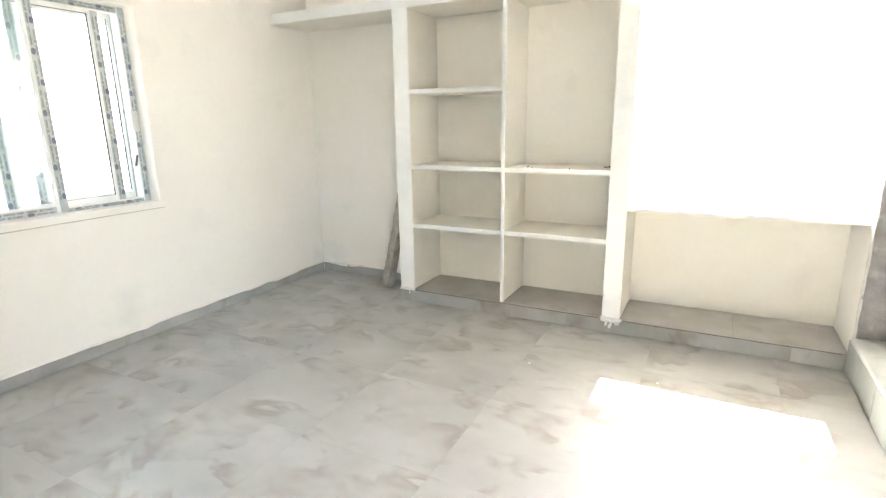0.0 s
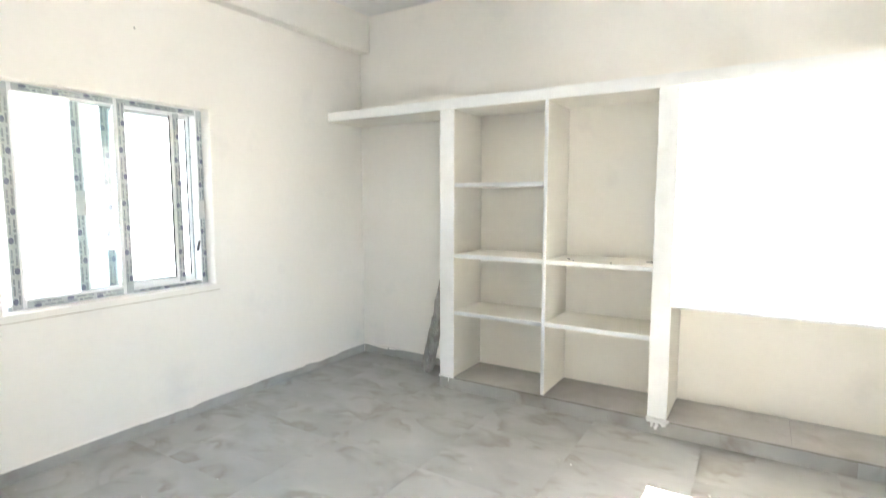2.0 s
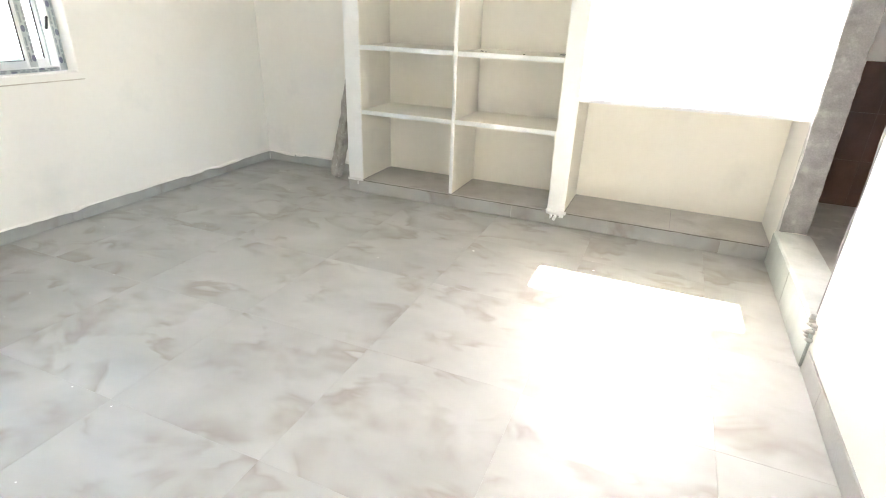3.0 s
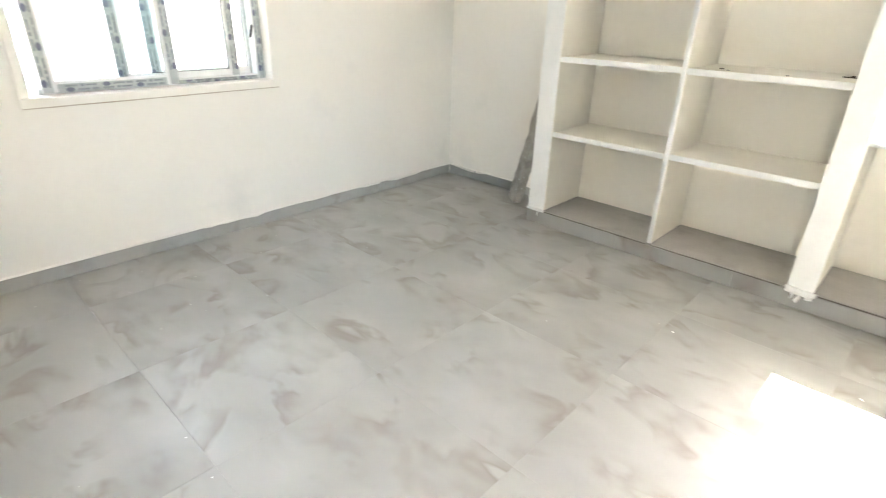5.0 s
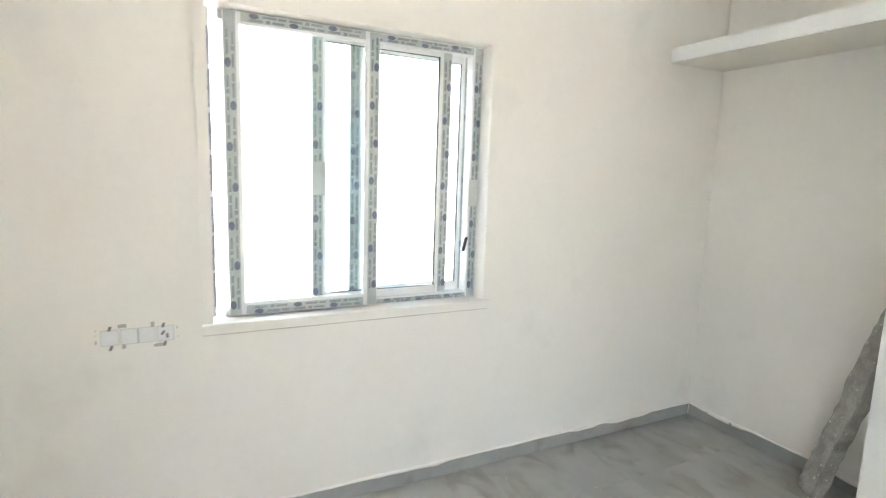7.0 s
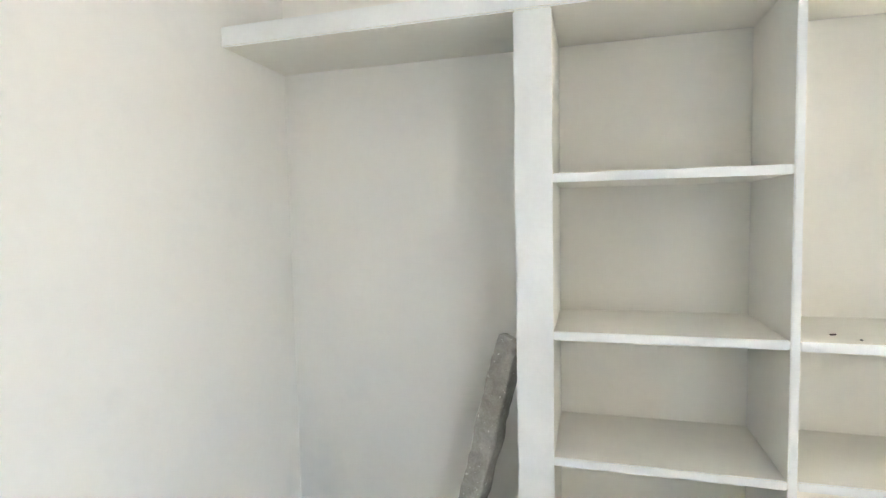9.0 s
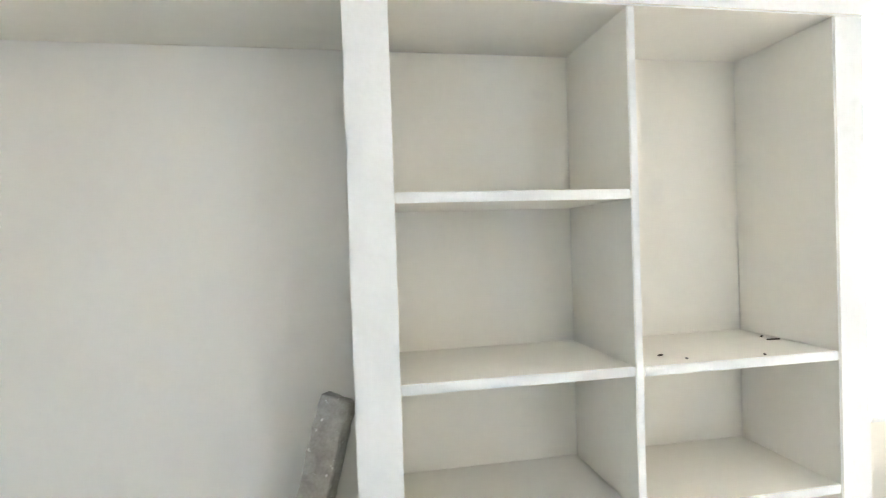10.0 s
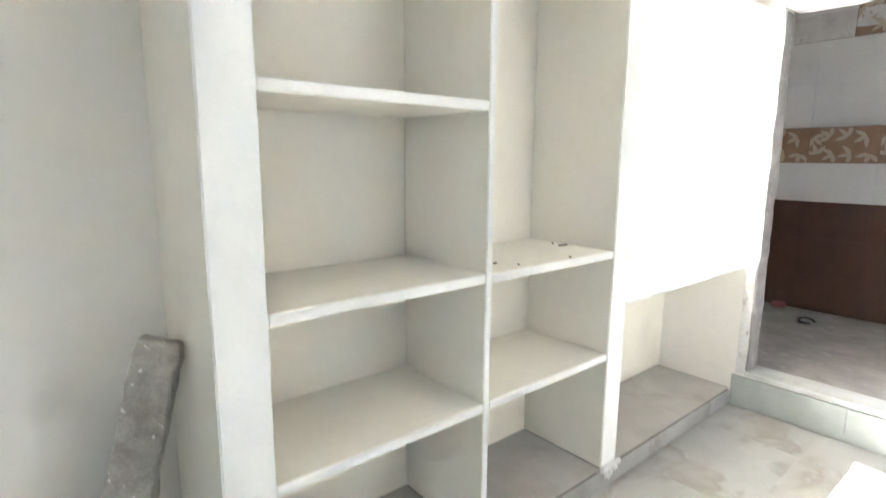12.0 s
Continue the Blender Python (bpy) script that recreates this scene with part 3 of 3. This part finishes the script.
# ---- bathroom doorway ----
step = thing("door_step", "grey-green stone step under the bathroom doorway, chipped at its end", "step")
for y0, y1 in ((-0.560, -0.004), (DOOR[0] - 0.045, -0.5615)):
    part("riser", rough_box(W - 0.013, W - 0.001, y0, y1, 0.002, 0.186, 0.003, 0.002, 0.06), RISER, step, "mottled grey-green stone riser")
part("tread", rough_box(W - 0.020, W + 0.15, DOOR[0] + 0.004, DOOR[1] - 0.004, 0.1945, 0.222, 0.003, 0.002, 0.1), STONE, step, "pale stone tread")
part("mortar", blob_row(16, (W - 0.010, DOOR[0] - 0.03, 0.16), (0.012, 0.022, 0.05), 0.017, 6), DUST, step, "rough mortar at the broken end", True)["kind"] = "stuff"
for y0, y1, side in ((DOOR[1] - 0.001, DOOR[1] - 0.013, 1), (DOOR[0] + 0.001, DOOR[0] + 0.013, -1)):
    bm = rough_box(W - 0.004, W + 0.128, min(y0, y1), max(y0, y1), 0.224, 2.168, 0.003, 0.006, 0.04, 11.0)
    tagged(finish("door_jamb", bm, CEMENT), "bare rough cement door jamb with chipped plaster edge", "door jamb", kind="structure")
bm = rough_box(W - 0.004, W + 0.128, DOOR[0] + 0.024, DOOR[1] - 0.024, 2.168, 2.189, 0.004, 0.008, 0.05, 9.0)
tagged(finish("door_head", bm, CEMENT), "bare rough cement door head", "door head", kind="structure")

bm = rough_box(W - 0.006, W - 0.0005, DOOR[1] + 0.001, -0.020, 0.195, LOFT - 0.01, 0.002, 0.005, 0.03, 16.0)
tagged(finish("rough_plaster_strip", bm, LIMED), "unpainted rough plaster strip beside the bathroom doorway", "plaster", kind="structure")

# bathroom wall tiles
wall_tiles = tagged(new("tiled_wall"), "brown and white bathroom wall tiles with a leaf-patterned border", "wall tiles", kind="structure")
protos = {}


def wall_tile(name, y0, w, z0, z1, mat, north=False):
    key = (round(w, 3), round(z1 - z0, 3), mat.name)
    if key not in protos:
        me = bpy.data.meshes.new(name)
        bmt = box(-0.009, 0.0, 0.0003, w - 0.0003, 0.0003, z1 - z0 - 0.0003, 0.0006, 1)
        bmt.to_mesh(me)
        bmt.free()
        me.materials.append(mat)
        protos[key] = me
    ob = new(name, protos[key])
    ob.location = (BX1 - 0.001, y0, z0)
    if north:
        ob.location, ob.rotation_euler = (y0 + w, BY1 - 0.001, z0), (0, 0, radians(90))
    ob.parent = wall_tiles
    return ob


TW = 0.45
leaves = []
for col in range(6):
    y0 = BY1 - 0.03 - (col + 1) * TW
    if y0 < BY0:
        break
    for r in range(3):
        wall_tile("brown_tile", y0, TW, BZ + 0.297 * r, BZ + 0.297 * (r + 1), BROWN)
    wall_tile("white_tile", y0, TW, 1.091, 1.398, BATHW)
    leaves.append(wall_tile("border_tile", y0, TW, 1.398, 1.675, BANDT))
    for z0, z1 in ((1.675, 2.003), (2.003, 2.33)):
        wall_tile("white_tile", y0, TW, z0, z1, BATHW)
for col in range(3):
    leaves.append(wall_tile("border_tile", 0.06 - (col + 1) * TW, TW, 2.334, 2.611, BANDT))

for col in range(4):
    x0 = max(BX1 - 0.012 - (col + 1) * TW, BX0 + 0.002)
    wide = BX1 - 0.012 - col * TW - x0
    for r in range(3):
        wall_tile("brown_tile", x0, wide, BZ + 0.297 * r, BZ + 0.297 * (r + 1), BROWN, True)
    wall_tile("white_tile", x0, wide, 1.091, 1.398, BATHW, True)
    border = wall_tile("border_tile", x0, wide, 1.398, 1.675, BANDT, True)
    if col < 3:
        leaves.append(border)
    for z0, z1 in ((1.675, 2.003), (2.003, 2.33)):
        wall_tile("white_tile", x0, wide, z0, z1, BATHW, True)


def leaf_motifs():
    """Sprigs of three pointed leaves, flat on one border tile."""
    bm = bmesh.new()
    rnd = random.Random(5)
    for iy, iz in [(a, b) for a in range(4) for b in range(2)]:
        cy, cz = 0.055 + 0.113 * iy + (0.03 if iz else 0), 0.07 + 0.135 * iz
        base = rnd.uniform(0, 6.28)
        for k in range(3):
            ang = base + k * 1.05
            d, n = Vector((0, math.cos(ang), math.sin(ang))), Vector((0, -math.sin(ang), math.cos(ang)))
            c = Vector((-0.0105, cy, cz))
            pts = [c, c + d * 0.028 + n * 0.017, c + d * 0.058 + n * 0.015, c + d * 0.092, c + d * 0.058 - n * 0.012, c + d * 0.028 - n * 0.014]
            pts = [Vector((p.x - 0.0002 * k, min(max(p.y, 0.004), TW - 0.004), min(max(p.z, 0.005), 0.272))) for p in pts]
            f = bm.faces.new([bm.verts.new(p) for p in pts])
            if f.calc_area() < 4e-4:
                bmesh.ops.delete(bm, geom=[f], context="FACES")
    bmesh.ops.recalc_face_normals(bm, faces=bm.faces[:])
    for f in bm.faces:
        if f.normal.x > 0:
            f.normal_flip()
    me = bpy.data.meshes.new("leaf_pattern")
    bm.to_mesh(me)
    bm.free()
    me.materials.append(LEAF)
    return me


pattern = leaf_motifs()
for t in leaves:
    ob = new("leaf_pattern", pattern)
    ob.parent = t
    ob["label"] = "cream leaf sprigs"
bm = rough_box(BX1 - 0.006, BX1 - 0.001, 0.065, BY1 - 0.02, 2.335, 2.53, 0.002, 0.006, 0.06, 12)
tagged(finish("cement_patch", bm, LIMED), "uneven bare cement smear above the bathroom tiles", "cement patch", kind="structure")
bm = rough_box(BX1 - 0.014, BX1 - 0.0108, -0.62, 0.06, 2.395, 2.53, 0.001, 0.012, 0.05, 9)
tagged(finish("cement_smear", bm, LIMED), "pale cement smeared over the upper border tiles", "cement patch", kind="structure")
structure("plaster_bath", box(BX1 - 0.004, BX1 - 0.0005, BY0 + 0.01, BY1 - 0.01, 2.53, CEIL - 0.11), BATHW, "whitewashed strip above the bathroom tiles", "wall")


def strap():
    bm = bmesh.new()
    rings = []
    for k in range(15):
        a = math.pi * 1.5 * k / 14
        c = Vector((0.055 * math.cos(a), 0.042 * math.sin(a), 0.02 * max(0, math.sin(a))))
        d = Vector((math.cos(a), math.sin(a), 0))
        rings.append([bm.verts.new(c + d * u + Vector((0, 0, w))) for u, w in ((-0.007, 0), (0.007, 0), (0.007, 0.011), (-0.007, 0.011))])
    for a, b in zip(rings, rings[1:]):
        for i in range(4):
            bm.faces.new((a[i], a[(i + 1) % 4], b[(i + 1) % 4], b[i]))
    bm.faces.new(rings[0][::-1])
    bm.faces.new(rings[-1])
    return bm


st = tagged(finish("black_strap", strap(), BLACKP), "short black plastic strap lying on the dusty bathroom floor", "strap")
st.matrix_world = pose(5.42, 0.03, BZ, 0, 0, -50)
bm = bmesh.new()
bmesh.ops.create_icosphere(bm, subdivisions=3, radius=0.055)
for v in bm.verts:
    v.co *= 1 + 0.45 * noise.noise(v.co * 40)
    v.co.z = max(-0.02, v.co.z * 0.45)
scrap = tagged(finish("paper_scrap", bm, PINK), "crumpled pink paper scrap on the bathroom floor by the tiles", "paper scrap")
scrap.matrix_world = pose(5.74, 0.33, BZ + 0.02)

# ---- skirting ----
baseboard = tagged(new("baseboard"), "low grey tile skirting with smeared plaster along its top", "skirting", kind="structure")


def skirt(axis, p, sgn, a0, a1, high):
    a = a0
    while a < a1 - 0.01:
        b = min(a + TILE, a1)
        lo, hi = min(p, p + sgn * 0.008), max(p, p + sgn * 0.008)
        if axis == "x":
            part("skirting_tile", box(lo, hi, a + 0.0004, b - 0.0004, 0.001, high, 0.001, 1), SKIRT, baseboard)
        else:
            part("skirting_tile", box(a + 0.0004, b - 0.0004, lo, hi, 0.001, high, 0.001, 1), SKIRT, baseboard)
        a += TILE


skirt("x", 0.0, 1, SOUTH + 0.01, BACK - 0.01, 0.074)
skirt("y", BACK, -1, 0.009, X1 - 0.002, 0.074)
skirt("y", SOUTH, 1, 0.009, ENTRY[0] - 0.005, 0.074)
skirt("x", W, -1, SOUTH + 0.01, DOOR[0] - 0.06, 0.095)


def smear(axis, p, a0, a1, z, seed):
    """A ragged bead of paint and putty along the top of the skirting."""
    bm = bmesh.new()
    n = int((a1 - a0) / 0.02)
    rows = []
    for k in range(n + 1):
        a = a0 + (a1 - a0) * k / n
        h = 0.006 + 0.009 * max(0, noise.noise((a * 7, seed, 0))) + 0.004 * noise.noise((a * 31, seed, 2))
        d = 0.0095 + 0.003 * noise.noise((a * 12, seed, 5))
        lowz = z - max(0.0, 0.034 * noise.noise((a * 3.1, seed, 9)) + 0.012 * noise.noise((a * 11.0, seed, 4)))
        pts = ((0.0, lowz), (d, lowz), (d, z + h * 0.4), (0.0, z + h))
        rows.append([bm.verts.new((p[0] + p[1] * u, a, w) if axis == "x" else (a, p[0] + p[1] * u, w)) for u, w in pts])
    for r, s in zip(rows, rows[1:]):
        for i in range(3):
            bm.faces.new((r[i], r[i + 1], s[i + 1], s[i]))
    bmesh.ops.recalc_face_normals(bm, faces=bm.faces[:])
    return bm


part("putty_bead", smear("x", (0.0, 1), SOUTH + 0.012, BACK - 0.012, 0.074, 1.5), CREAM, baseboard, "ragged cream putty line", True)
part("putty_bead", smear("y", (BACK, -1), 0.012, X1 - 0.004, 0.074, 2.5), CREAM, baseboard, "ragged cream putty line", True)
part("putty_bead", smear("y", (SOUTH, 1), 0.012, ENTRY[0] - 0.01, 0.074, 3.5), CREAM, baseboard, "ragged cream putty line", True)

# ---- floor tiles: one object each ----
tile_mesh = {}
JX, JY = -0.242, -1.762


def floor_tile(x0, x1, y0, y1):
    key = (round(x1 - x0, 3), round(y1 - y0, 3))
    if key not in tile_mesh:
        me = bpy.data.meshes.new("tile")
        bmt = box(0.0003, x1 - x0 - 0.0003, 0.0003, y1 - y0 - 0.0003, -0.01, 0.0, 0.0004, 1)
        bmt.to_mesh(me)
        bmt.free()
        me.materials.append(TILEM)
        tile_mesh[key] = me
    ob = new("tile", tile_mesh[key])
    ob.location = (x0, y0, 0)
    ob.parent = floor
    return ob


ys = [JY + TILE * k for k in range(-8, 5)]
xs = [JX + TILE * k for k in range(0, 10)]
for ya, yb in zip(ys, ys[1:]):
    for xa, xb in zip(xs, xs[1:]):
        x0, x1, y0, y1 = max(xa, 0.0), min(xb, 5.0), max(ya, -6.4), min(yb, BACK)
        if y1 <= SOUTH - TH:
            x0 = max(x0, 0.8)
        elif x0 >= W:
            continue
        else:
            x1 = min(x1, W)
        if x1 - x0 > 0.02 and y1 - y0 > 0.02:
            floor_tile(x0, x1, y0, y1)

rnd = random.Random(21)
bm = bmesh.new()
for _ in range(46):
    c = Vector((rnd.uniform(0.15, 3.8), rnd.uniform(-3.2, -0.1), 0.0004))
    if rnd.random() < 0.5:
        c.x = rnd.uniform(0.05, 0.9)
    r = rnd.uniform(0.0012, 0.0042) * (2 if rnd.random() < 0.06 else 1)
    ring = [bm.verts.new(c + Vector((math.cos(a), math.sin(a), 0)) * r * rnd.uniform(0.6, 1.2)) for a in [k * math.pi / 4 for k in range(8)]]
    top = bm.verts.new(c + Vector((0, 0, 0.0012)))
    for i in range(8):
        bm.faces.new((ring[i], ring[(i + 1) % 8], top))
tagged(finish("paint_specks", bm, WHITE), "dried white paint specks scattered on the grey tiles", "paint specks", kind="stuff")
